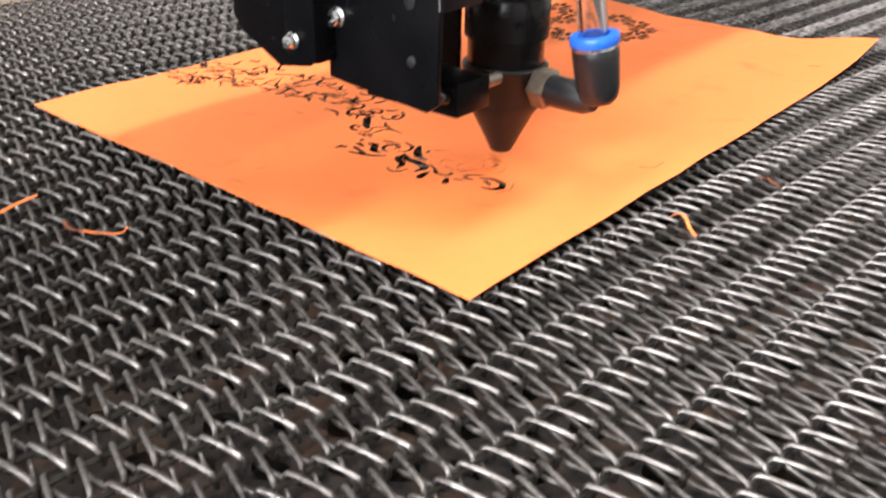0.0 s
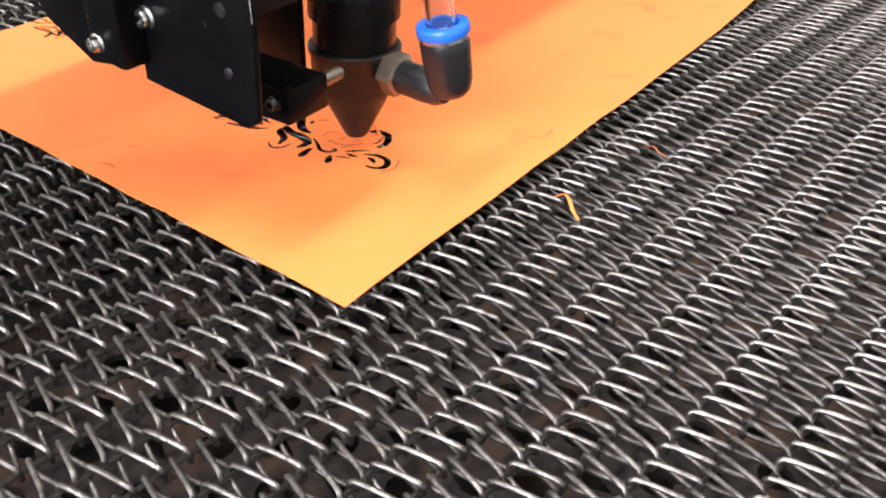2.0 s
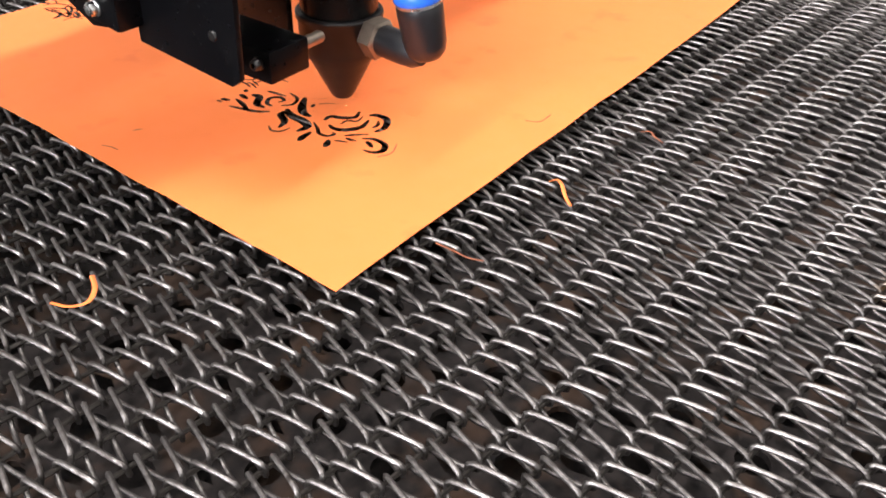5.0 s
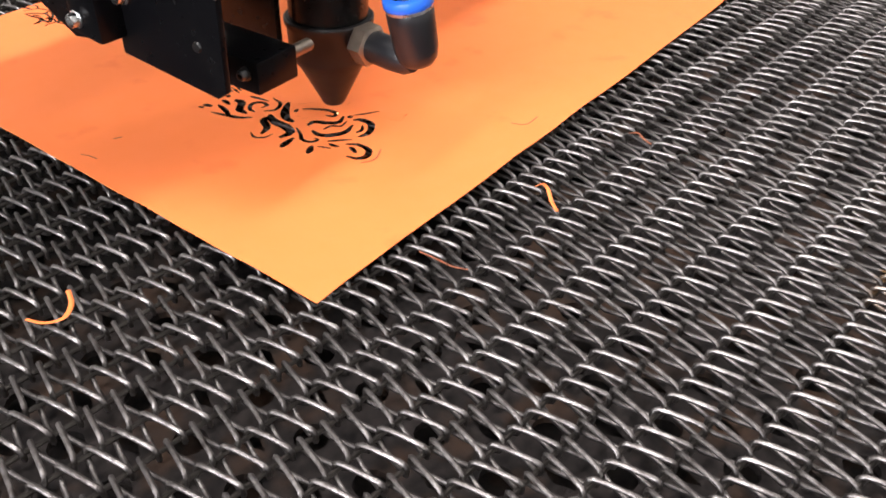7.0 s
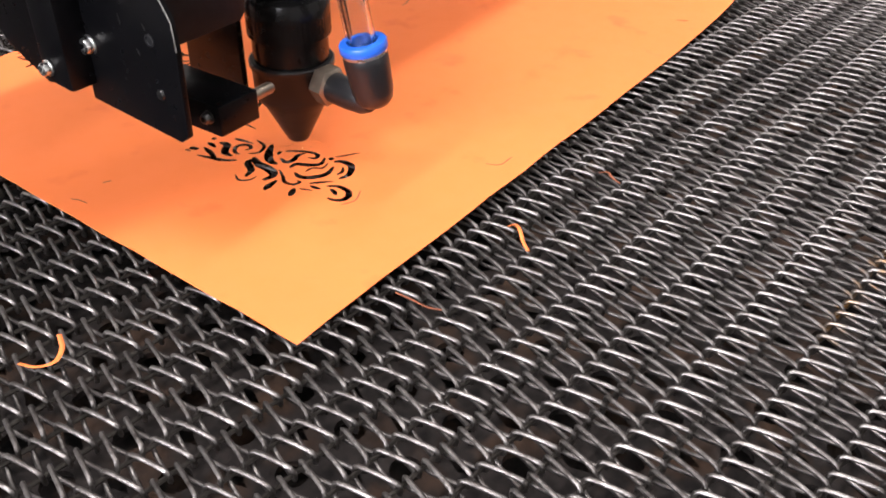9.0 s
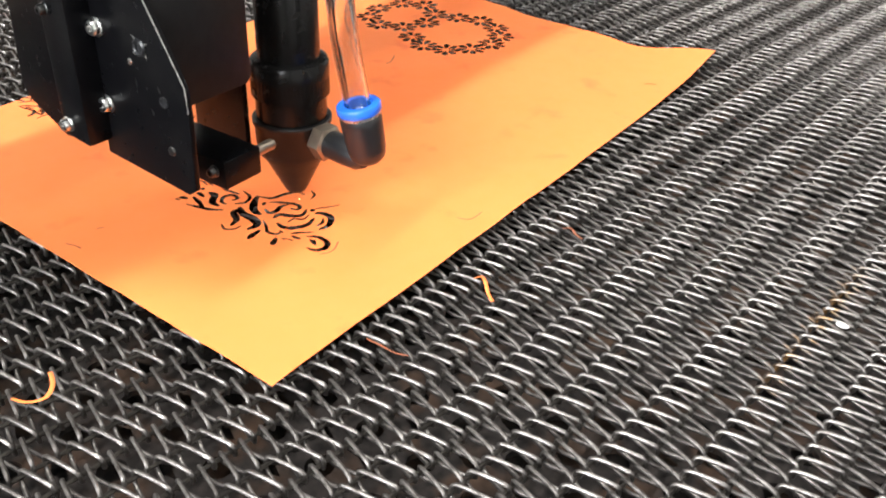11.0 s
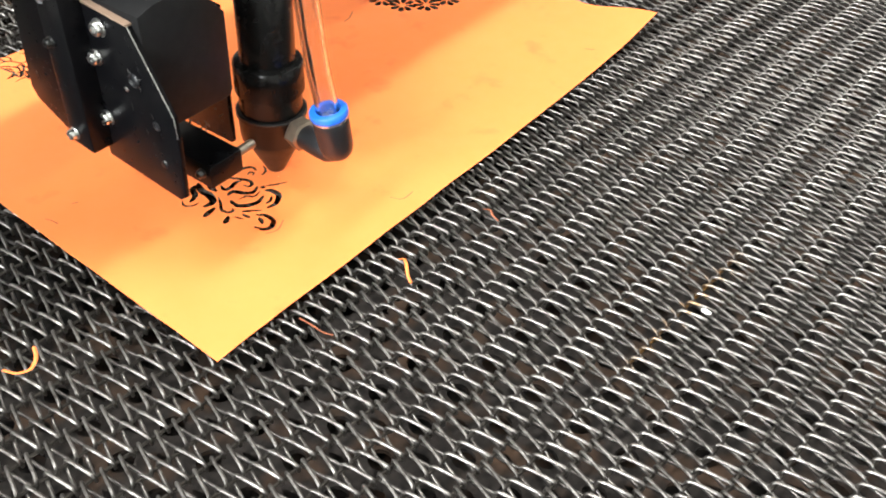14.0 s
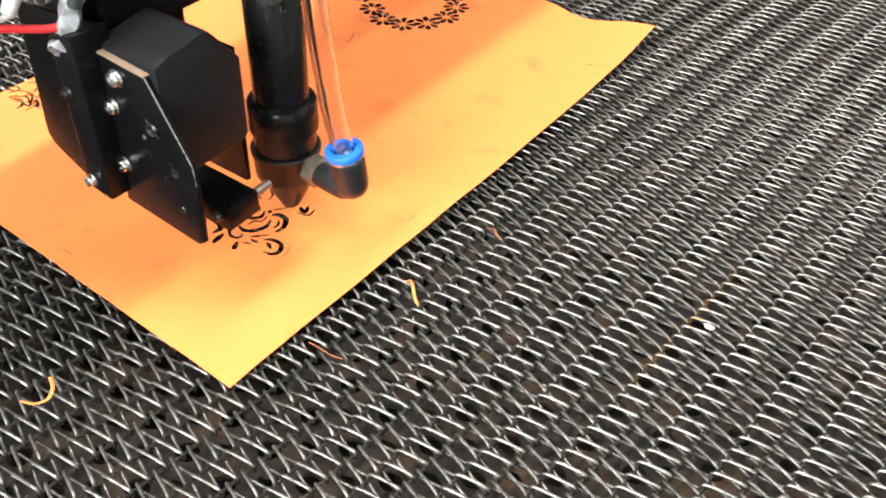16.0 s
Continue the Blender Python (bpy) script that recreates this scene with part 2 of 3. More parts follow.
def sweep(points, radius, sides=12, flat=1.0, inner=0.0):
    """A tube along points in mm."""
    bm = bmesh.new()
    pts = [Vector(p) * MM for p in points]
    def skin(rad, turn):
        rings = []
        for k, p in enumerate(pts):
            ahead = (pts[min(k + 1, len(pts) - 1)] - pts[max(k - 1, 0)]).normalized()
            side = ahead.cross(Vector((0.3, 0.1, 1)) if abs(ahead.z) < 0.9 else Vector((1, 0, 0))).normalized()
            up = side.cross(ahead)
            rings.append([bm.verts.new(p + (side * math.cos(a) + up * math.sin(a) * flat) * rad * MM)
                          for a in (2 * math.pi * j / sides for j in range(sides))])
        for low, high in zip(rings, rings[1:]):
            for j in range(sides):
                n = (j + 1) % sides
                f = (low[j], low[n], high[n], high[j])
                bm.faces.new(f if turn else f[::-1])
        return rings
    outer = skin(radius, True)
    if inner:
        core = skin(inner, False)
        for a, b in ((outer[0], core[0]), (outer[-1], core[-1])):
            for j in range(sides):
                n = (j + 1) % sides
                bm.faces.new((a[j], a[n], b[n], b[j]))
    else:
        bm.faces.new(outer[0])
        bm.faces.new(outer[-1])
    bmesh.ops.recalc_face_normals(bm, faces=bm.faces)
    return bm


def spline(points, steps=6):
    """A smooth line through the points."""
    pts = [Vector(p) for p in points]
    pts = [2 * pts[0] - pts[1], *pts, 2 * pts[-1] - pts[-2]]
    line = []
    for a, b, c, d in zip(pts, pts[1:], pts[2:], pts[3:]):
        for k in range(steps):
            t = k / steps
            line.append(0.5 * (2 * b + (c - a) * t + (2 * a - 5 * b + 4 * c - d) * t * t + (3 * b - a - 3 * c + d) * t ** 3))
    return [*line, pts[-2]]


# ---- the hall ----
def structure(name, bm, mat, label="", category=""):
    return tagged(part(name, bm, mat, smooth=False), label or name.replace("_", " "), category, "", "structure")


X0, X1, Y0, Y1, ZF = -3.5, 4.5, -3.5, 4.0, -0.85
structure("floor", box(X0, X1, Y0, Y1, ZF - 0.1, ZF, unit=1), FLOOR, "grey concrete floor of the workshop", "floor")
structure("ceiling", box(X0, X1, Y0, Y1, CEILING, CEILING + 0.1, unit=1), CEIL, "white painted ceiling of the workshop", "ceiling")
structure("wall_east", box(X1, X1 + 0.2, Y0, Y1, ZF, CEILING, unit=1), WALL, "plain pale workshop wall", "wall")
structure("wall_south", box(X0, X1, Y0 - 0.2, Y0, ZF, CEILING, unit=1), WALL, "plain pale workshop wall", "wall")
structure("wall_north", box(X0, X1, Y1, Y1 + 0.2, ZF, CEILING, unit=1), WALL, "plain pale workshop wall", "wall")
structure("wall_west", join(box(X0 - 0.2, X0, Y0, -1.6, ZF, CEILING, unit=1), box(X0 - 0.2, X0, 2.0, Y1, ZF, CEILING, unit=1),
                            box(X0 - 0.2, X0, -1.6, 2.0, ZF, 0.65, unit=1), box(X0 - 0.2, X0, -1.6, 2.0, 2.35, CEILING, unit=1)),
          WALL, "pale workshop wall with a wide window", "wall")
structure("backdrop", box(X0 - 0.82, X0 - 0.8, -3.0, 4.0, 0.0, 3.0, unit=1), SKYLIT, "bright daylight outside the window", "backdrop")

# fixtures out of view; the second belongs to the added fill light
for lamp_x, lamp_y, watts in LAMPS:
    lamp = tagged(new("ceiling_lamp"), "unseen long white ceiling lamp with a lit diffuser", "lamp", "ceiling lamps")
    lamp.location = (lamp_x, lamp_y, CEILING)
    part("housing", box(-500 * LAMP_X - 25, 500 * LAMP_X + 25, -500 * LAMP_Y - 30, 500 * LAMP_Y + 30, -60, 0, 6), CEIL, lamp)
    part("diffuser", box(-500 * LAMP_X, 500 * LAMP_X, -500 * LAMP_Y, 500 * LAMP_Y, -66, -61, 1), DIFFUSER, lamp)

# ---- the machine bed ----
TURN = -6.8                                   # the belt's rows against the sheet's long edge, degrees
BELT = pose(0, 0, 0, 0, 0, TURN)
PITCH, ROW = 6.46, 10.27                       # coil pitch and rod spacing, mm
U0, U1, V0, V1 = -215.0, 870.0, -235.0, 462.0
WIRE_R, HALF_W, HALF_H = 0.66, 5.8, 2.5


def wound(n):
    """How far along the belt the n-th turn lies, mm: even at first, the winding looser further on."""
    u, first, last, gain = n * PITCH, 70.0, 260.0, 0.0031
    if u <= first:
        return u
    reach = first + PITCH / gain * (math.exp(gain * (u - first) / PITCH) - 1)
    return reach if reach <= last else last + (u - first - PITCH / gain * math.log(1 + gain * (last - first) / PITCH)) * (1 + gain * (last - first) / PITCH)


def coil(hand, seed, turns):
    """One long flattened coil along x, its top at z = 0; hand says which way its upper strands lean."""
    rng = random.Random(seed)
    begin = 0.433 + round(U0 / PITCH) if hand > 0 else 0.372 + round(U0 / PITCH) + turns
    loop = [(0, 1, 0), (0.03, 0.97, 0.62), (0.075, 0.84, 0.9), (0.16, 0.45, 0.985), (0.25, 0, 1), (0.34, -0.45, 0.985), (0.425, -0.84, 0.9),
            (0.47, -0.97, 0.62), (0.5, -1, 0), (0.54, -0.92, -0.75), (0.62, -0.6, -1), (0.88, 0.6, -1), (0.96, 0.92, -0.75)]
    steps, sides = len(loop), 5
    rows, verts, faces = turns * steps + 1, [], []
    line = []
    for k in range(rows):
        if k % steps == 0:
            shift, lift_by, wide = rng.uniform(-0.25, 0.25), rng.uniform(-0.25, 0.1), rng.uniform(0.98, 1.02)
        along, v, z = loop[k % steps]
        line.append(Vector((wound(begin + hand * (k // steps + along)) + shift * max(z, 0), HALF_W * wide * v,
                            -HALF_H - WIRE_R + HALF_H * z + lift_by * max(z, 0))))
    for k, p in enumerate(line):
        ahead = (line[min(k + 1, rows - 1)] - line[max(k - 1, 0)]).normalized()
        side = ahead.cross(Vector((1, 0, 0.001))).normalized()
        up = side.cross(ahead)
        for j in range(sides):
            b = 2 * math.pi * j / sides
            verts.append((p + (side * math.cos(b) + up * math.sin(b)) * WIRE_R) * MM)
    for k in range(rows - 1):
        for j in range(sides):
            n = (j + 1) % sides
            faces.append((k * sides + j, k * sides + n, (k + 1) * sides + n, (k + 1) * sides + j))
    data = bpy.data.meshes.new("spiral_wire")
    data.from_pydata(verts, [], faces)
    # rows that catch less light by their lean get the darkened wire colour
    data.materials.append(WIRE if hand > 0 else DULL_DIMMED)
    data.update()
    for face in data.polygons:
        face.use_smooth = True
    return data


def build_belt():
    belt = tagged(new("conveyor_belt"), "woven steel wire mesh conveyor belt, worn and slightly rusty", "conveyor belt", "", "structure")
    belt.matrix_world = BELT
    turns = int((U1 - U0) / PITCH * 0.94)
    kinds = {hand: [coil(hand, 10 * seed + hand, turns) for seed in range(3)] for hand in (1, -1)}
    rng = random.Random(4)
    bm = sweep([(U0 + (U1 - U0) * k / 12, 0, 0) for k in range(13)], 0.65, 6)
    rod = mesh_of("cross_rod", bm, ROD)
    for k in range(int(V0 / ROW), int(V1 / ROW)):
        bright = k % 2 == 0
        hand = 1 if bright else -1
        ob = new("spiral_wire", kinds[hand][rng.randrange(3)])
        ob.parent = belt
        ob.location = Vector((rng.uniform(-0.3, 0.3), k * ROW - ROW / 2 + 1.1, rng.uniform(-0.35, 0.0))) * MM
        bar = new("cross_rod", rod)
        bar.parent = belt
        bar.location = Vector((0, k * ROW + 1.0, -HALF_H - WIRE_R)) * MM


build_belt()


def build_tray():
    """A sooty sheet below the belt with rows of round holes."""
    cell, hole, sides, z = 20.0, 4.3, 14, -17.0
    verts, faces = [], []
    for a in range(int(U0 / cell), int(U1 / cell) + 1):
        for b in range(int(V0 / cell), int(V1 / cell) + 1):
            cx, cy, first = a * cell, b * cell, len(verts)
            for k in range(sides):
                t = 2 * math.pi * k / sides
                c, s = math.cos(t), math.sin(t)
                far = cell / 2 / max(abs(c), abs(s))
                verts += [((cx + hole * c) * MM, (cy + hole * s) * MM, z * MM), ((cx + far * c) * MM, (cy + far * s) * MM, z * MM),
                          ((cx + hole * c) * MM, (cy + hole * s) * MM, (z - 2) * MM)]
            for k in range(sides):
                i, j = first + 3 * k, first + 3 * ((k + 1) % sides)
                faces += [(i, i + 1, j + 1, j), (i + 2, i, j, j + 2)]
    data = bpy.data.meshes.new("perforated_tray")
    data.from_pydata(verts, [], faces)
    data.materials.append(TRAY)
    bm = bmesh.new()
    bm.from_mesh(data)
    bmesh.ops.remove_doubles(bm, verts=bm.verts, dist=1e-5)
    bm.to_mesh(data)
    bm.free()
    ob = tagged(new("perforated_tray", data), "dark sooty perforated steel tray under the belt", "tray", "", "structure")
    ob.matrix_world = BELT


build_tray()
for nm, b, lab in (("machine_bed", box(-260, 900, -300, 560, -120, -60.5, 3), "dark steel bed under the belt"),):
    ob = tagged(part(nm, b, TRAY), lab, "machine bed", "", "structure")
    ob.matrix_world = BELT
rail = tagged(new("side_rail"), "red painted machine side rail with a beige edge strip", "machine frame", "", "structure")
rail.matrix_world = BELT
part("rail_body", box(-300, 900, 474, 570, -60, 22, 3), RED_PAINT, rail)
part("edge_strip", box(-300, 900, 464, 473.7, -60, 14, 1), BEIGE, rail, "beige edge strip")
legs = tagged(new("machine_stand"), "dark steel stand of the machine on the floor", "machine frame", "", "structure")
part("stand_body", box(-200, 860, -380, 520, -850, -122, 10), TRAY, legs)

# ---- the orange sheet ----
CUTS = []


def cut(*points, width, at=None):
    """A curved slot in the sheet through points in mm, widest past its middle; at: the second it is cut, none if cut before."""
    line, width = spline(points, 4), max(0.95, width * 1.42)
    n = len(line) - 1
    left, right = [], []
    for k, p in enumerate(line):
        ahead = (line[min(k + 1, n)] - line[max(k - 1, 0)]).normalized()
        side = Vector((-ahead.y, ahead.x))
        s = k / n
        w = width * 0.5 * max(0.2, math.sin(math.pi * min(1, 0.05 + 0.9 * s ** 0.9)) ** 0.6)
        left.append(p + side * w)
        right.append(p - side * w)
    CUTS.append((left + right[::-1], at))


cut((73.5, 70.5), (76.1, 67.2), (78.5, 62.6), (78.2, 59.5), (76.0, 58.9), (75.0, 61.3), width=1.2, at=6.7)
cut((74.3, 77.2), (76.3, 72.2), (82.5, 70.3), (86.3, 67.9), (86.2, 64.4), width=1.2, at=10.4)
cut((90.6, 64.9), (88.6, 61.4), (84.9, 60.3), width=0.5, at=10.8)
cut((68.7, 68.3), (67.7, 65.0), (70.2, 64.0), (73.8, 65.0), (76.8, 64.0), width=1.4, at=9.0)
cut((81.3, 65.2), (83.4, 65.7), (84.0, 64.1), (82.4, 63.4), width=0.4, at=11.3)
cut((65.6, 61.1), (68.9, 61.3), (71.0, 57.6), (74.0, 54.8), (78.2, 56.2), width=1.6, at=4.4)
cut((64.1, 57.7), (63.2, 54.1), (65.5, 50.7), (70.3, 48.7), (75.3, 49.9), width=1.7, at=2.8)
cut((66.9, 55.2), (70.3, 55.1), (72.4, 52.4), (76.2, 53.1), width=0.8, at=5.0)
cut((78.6, 54.9), (79.2, 54.1), (79.9, 53.4), width=1.4, at=5.3)
cut((80.9, 53.9), (83.8, 51.3), (88.3, 48.6), width=0.7, at=5.6)
cut((78.0, 51.9), (79.8, 49.7), (79.6, 45.4), (75.0, 42.8), (70.6, 43.5), width=1.8, at=0.5)
cut((72.1, 45.7), (74.9, 45.6), (77.3, 47.3), width=0.9, at=1.4)
cut((62.4, 63.1), (59.8, 59.0), (57.3, 55.9), (57.8, 52.6), (60.4, 51.9), (60.5, 53.4), width=1.0)
cut((51.7, 48.6), (53.7, 49.4), (56.2, 50.7), width=1.6)
cut((56.9, 49.1), (57.9, 47.3), (58.9, 45.1), width=0.5)
cut((61.7, 49.0), (64.3, 46.9), (67.9, 43.8), width=0.9)
cut((60.8, 47.7), (60.9, 45.6), (61.4, 43.8), width=1.1)
cut((64.1, 43.5), (66.7, 40.1), (66.0, 35.5), (62.2, 33.5), (59.1, 35.1), (58.4, 38.4), width=1.6)
cut((63.6, 41.3), (63.0, 39.4), (61.6, 37.3), width=1.3)
cut((63.8, 76.6), (61.3, 72.1), (61.0, 67.0), (58.7, 62.4), (54.2, 63.0), width=2.5)
cut((62.8, 75.6), (59.6, 75.3), (57.0, 71.1), (52.9, 69.8), width=1.9)
cut((51.8, 73.4), (50.1, 70.2), (51.9, 67.3), (55.0, 66.7), width=0.7)
cut((49.5, 57.8), (52.4, 58.5), (56.6, 58.9), width=1.8)
cut((74.6, 78.0), (68.6, 74.0), (65.3, 70.3), (64.8, 66.5), width=2.2)
cut((70.1, 70.9), (71.4, 71.4), (72.5, 71.7), width=1.0)
cut((74.2, 85.1), (72.3, 79.7), (67.6, 77.5), (64.7, 80.0), width=1.0)
cut((62.5, 82.2), (63.2, 85.4), (66.8, 87.7), (69.5, 85.5), (68.4, 82.3), (66.1, 82.9), width=1.2)
cut((65.6, 95.2), (65.6, 91.6), (61.0, 88.1), (60.1, 83.6), width=2.1)
cut((53.9, 94.2), (55.3, 88.6), (56.4, 83.8), (58.9, 79.9), width=1.3)
cut((54.0, 100.5), (54.3, 99.6), (54.6, 98.5), width=0.8)
cut((55.5, 100.1), (56.6, 99.2), (57.3, 97.4), width=1.6)
cut((59.6, 96.9), (58.0, 92.0), (55.2, 86.4), width=1.4)
cut((63.0, 98.5), (62.8, 96.6), (62.0, 93.8), width=1.4)
cut((70.5, 92.6), (71.0, 89.0), (71.4, 84.3), width=1.0)
cut((65.9, 99.6), (66.1, 98.8), (66.3, 97.9), width=1.3)
cut((89.5, 46.2), (88.0, 43.3), (89.0, 42.3), (92.2, 43.7), width=1.8, at=15.2)
cut((85.8, 44.6), (87.0, 40.3), (88.8, 39.2), (92.0, 39.8), width=0.8, at=15.6)
cut((68.8, 222.4), (73.8, 219.4), (76.3, 211.3), width=0.7)
cut((69.4, 208.5), (72.4, 207.8), (75.6, 212.0), width=0.9)
cut((74.3, 203.1), (78.5, 206.2), (76.6, 200.5), width=1.5)
cut((83.4, 206.1), (84.9, 201.7), (78.9, 200.4), width=0.7)
cut((81.3, 192.6), (83.1, 193.2), (84.8, 193.9), width=0.9)
cut((83.9, 189.7), (84.3, 188.8), (84.6, 187.8), width=0.9)
cut((98.5, 211.4), (103.9, 214.0), (106.6, 214.0), width=0.9)
cut((108.0, 212.5), (109.3, 209.2), (112.2, 207.8), width=0.9)
cut((107.1, 201.8), (105.9, 197.4), (99.8, 190.3), width=1.1)
cut((106.1, 194.4), (107.3, 194.2), (108.7, 194.3), width=0.8)
cut((93.6, 211.1), (96.0, 202.8), (93.5, 192.1), (97.5, 192.9), (98.2, 197.6), width=0.9)
cut((87.5, 217.9), (93.5, 214.1), (92.8, 203.7), width=0.7)
cut((85.0, 178.3), (94.2, 180.8), (99.9, 178.5), width=0.7)
cut((89.3, 181.1), (90.9, 174.2), (98.3, 178.8), width=0.7)
cut((83.3, 170.5), (87.2, 168.5), (93.2, 176.7), width=0.8)
cut((81.3, 163.2), (84.8, 161.6), (90.3, 164.9), (90.0, 170.2), width=0.9)
cut((93.5, 171.3), (89.4, 161.1), (88.1, 155.5), (85.8, 155.7), width=0.9)
cut((101.2, 175.5), (101.0, 174.1), (101.0, 173.1), width=0.9)
cut((96.1, 168.4), (102.1, 169.2), (106.0, 167.5), width=1.0)
cut((93.2, 166.6), (96.4, 163.0), (103.7, 162.3), width=0.9)
cut((88.6, 152.6), (87.9, 151.0), (86.8, 149.0), width=1.8)
cut((92.9, 152.4), (92.6, 148.0), (97.3, 147.5), width=0.7)
cut((89.1, 145.1), (88.2, 141.5), (87.7, 139.0), width=1.3)
cut((101.5, 157.3), (101.8, 156.9), (102.2, 156.5), width=0.9)
cut((95.9, 146.7), (96.2, 146.3), (96.5, 146.0), width=0.9)
cut((87.6, 137.7), (89.0, 133.9), (91.6, 133.2), width=1.3)
cut((92.5, 141.2), (95.5, 137.8), (96.9, 133.9), width=0.8)
cut((101.9, 149.5), (103.6, 147.1), (104.6, 144.0), width=0.7)
cut((101.4, 135.7), (98.0, 130.5), (100.4, 127.7), width=0.8)
cut((89.7, 128.8), (89.7, 124.4), (86.5, 123.8), width=0.9)
cut((83.5, 120.9), (83.6, 120.3), (83.8, 119.7), width=0.9)
cut((88.2, 121.8), (89.6, 118.1), (92.1, 113.2), (95.2, 116.0), (92.2, 119.4), width=1.0)
cut((79.8, 114.9), (84.8, 117.3), (89.3, 114.2), width=0.8)
cut((85.2, 112.8), (78.6, 108.3), (75.4, 104.2), width=2.2)
cut((75.1, 109.2), (74.5, 108.4), (73.8, 107.6), width=1.0)
cut((71.1, 105.4), (73.9, 102.2), (77.7, 103.5), (82.2, 98.4), width=0.7)
cut((72.6, 99.9), (79.2, 98.0), (79.7, 91.1), width=0.8)
cut((69.6, 104.7), (69.7, 102.2), (69.0, 99.3), width=0.5)
cut((70.9, 103.0), (70.7, 100.1), (69.8, 97.1), width=0.5)
cut((72.6, 102.2), (72.2, 100.2), (71.3, 97.6), width=0.5)
cut((67.5, 218.8), (69.8, 216.2), (72.6, 211.8), width=0.8)
cut((71.8, 212.7), (74.7, 213.4), (75.1, 210.3), width=0.8)
cut((67.6, 208.3), (68.0, 205.2), (70.9, 205.9), (73.9, 210.3), width=0.8)
cut((77.0, 209.6), (76.7, 205.9), (79.1, 205.9), width=0.8)
cut((73.8, 202.6), (77.2, 205.4), (76.8, 200.5), width=0.8)
cut((82.8, 207.1), (83.5, 203.6), (81.0, 197.2), width=0.8)
cut((85.2, 219.6), (88.0, 217.9), (90.0, 214.3), width=0.8)
cut((84.6, 214.7), (88.3, 212.0), (91.1, 207.5), width=0.8)
cut((80.4, 192.6), (81.9, 192.2), (85.5, 194.7), width=0.8)
cut((83.5, 189.1), (85.3, 189.7), (84.8, 187.6), width=0.8)
cut((97.6, 211.5), (100.7, 212.5), (102.5, 211.9), width=0.8)
cut((94.1, 201.3), (96.9, 201.0), (98.5, 200.6), width=0.8)
cut((93.2, 195.4), (95.5, 194.3), (94.5, 190.0), (98.2, 194.0), width=0.8)
cut((107.9, 211.8), (108.4, 208.3), (108.5, 205.2), width=0.8)
cut((106.8, 201.3), (106.4, 198.8), (109.0, 200.3), width=0.8)
cut((98.7, 190.7), (99.5, 189.7), (103.5, 193.6), width=0.8)
cut((105.9, 195.1), (106.1, 193.5), (109.0, 194.4), width=0.8)
cut((84.8, 178.7), (88.7, 179.4), (92.6, 180.2), (94.1, 177.2), (96.3, 177.4), width=0.8)
cut((84.0, 172.2), (85.0, 169.8), (87.7, 169.2), width=0.8)
cut((80.5, 162.8), (81.5, 160.5), (86.3, 162.3), width=0.8)
cut((88.2, 166.2), (90.4, 165.0), (93.9, 163.5), width=0.8)
cut((85.4, 158.5), (85.8, 155.7), (89.9, 157.0), width=0.8)
cut((96.2, 169.7), (100.1, 169.2), (104.1, 167.3), width=0.8)
cut((87.0, 150.8), (88.7, 151.3), (87.5, 149.0), width=0.8)
cut((102.1, 176.1), (100.6, 173.8), (100.4, 172.7), width=0.8)
cut((67.3, 219.3), (67.3, 215.1), (68.2, 209.7), (68.0, 204.1), (69.8, 204.3), width=0.8)
cut((68.2, 215.6), (68.9, 213.9), (69.5, 211.5), width=0.8)
cut((71.4, 214.2), (72.5, 212.0), (71.2, 207.6), width=0.8)
cut((74.8, 211.6), (74.2, 209.9), (75.8, 211.2), width=0.8)
cut((78.5, 210.4), (77.4, 207.5), (74.9, 204.7), width=0.8)
cut((72.7, 200.7), (73.8, 201.0), (74.6, 202.5), width=0.8)


# small commas and curls that fill the long scroll
rng = random.Random(21)
for k in range(88):
    y = 102 + 121 * (k + rng.random()) / 74 if k < 74 else rng.uniform(188, 224)
    inner = 71 + 12 * math.exp(-((y - 160) / 34) ** 4) - 4 * math.exp(-((y - 215) / 14) ** 2)
    x = inner + 30 * rng.random() ** 1.2
    a, bend, size = rng.choice((-1.57, 1.57)) + rng.uniform(-0.9, 0.9), rng.choice((-1, 1)) * rng.uniform(0.3, 1.0), rng.uniform(2.2, 4.6)
    points = [(x, y)]
    for step in range(3):
        points.append((points[-1][0] + size * math.cos(a) * 0.8, points[-1][1] + size * math.sin(a) * 0.8))
        a += bend
    cut(*points, width=rng.uniform(0.75, 1.35) if k < 74 else 0.6)


def flower(cx, cy, turn, size):
    for k in range(8):
        a = turn + 2 * math.pi * k / 8
        c, s = math.cos(a), math.sin(a)
        shape = []
        for r, w in ((0.20, 0.02), (0.50, 0.17), (0.80, 0.22), (1.0, 0.05), (0.85, -0.19), (0.52, -0.17)):
            shape.append(Vector((cx + size * (r * c - w * s), cy + size * (r * s + w * c))))
        CUTS.append((shape, None))


# two rings of flowers that together make a figure of eight
for k in range(8):
    a = radians(-4 + 45 * k)
    flower(284.9 + 21.0 * math.cos(a), 165.2 + 19.0 * math.sin(a), 0.3 * k, 8.4)
for k in range(9):
    a = radians(140 + 31.6 * k)
    flower(279.0 + 27.0 * math.cos(a), 122.6 + 25.0 * math.sin(a), 0.25 * k, 8.4)

CORNERS = [Vector(c) for c in ((0, -1.2), (338, -6.5), (336, 224), (9, 226))]


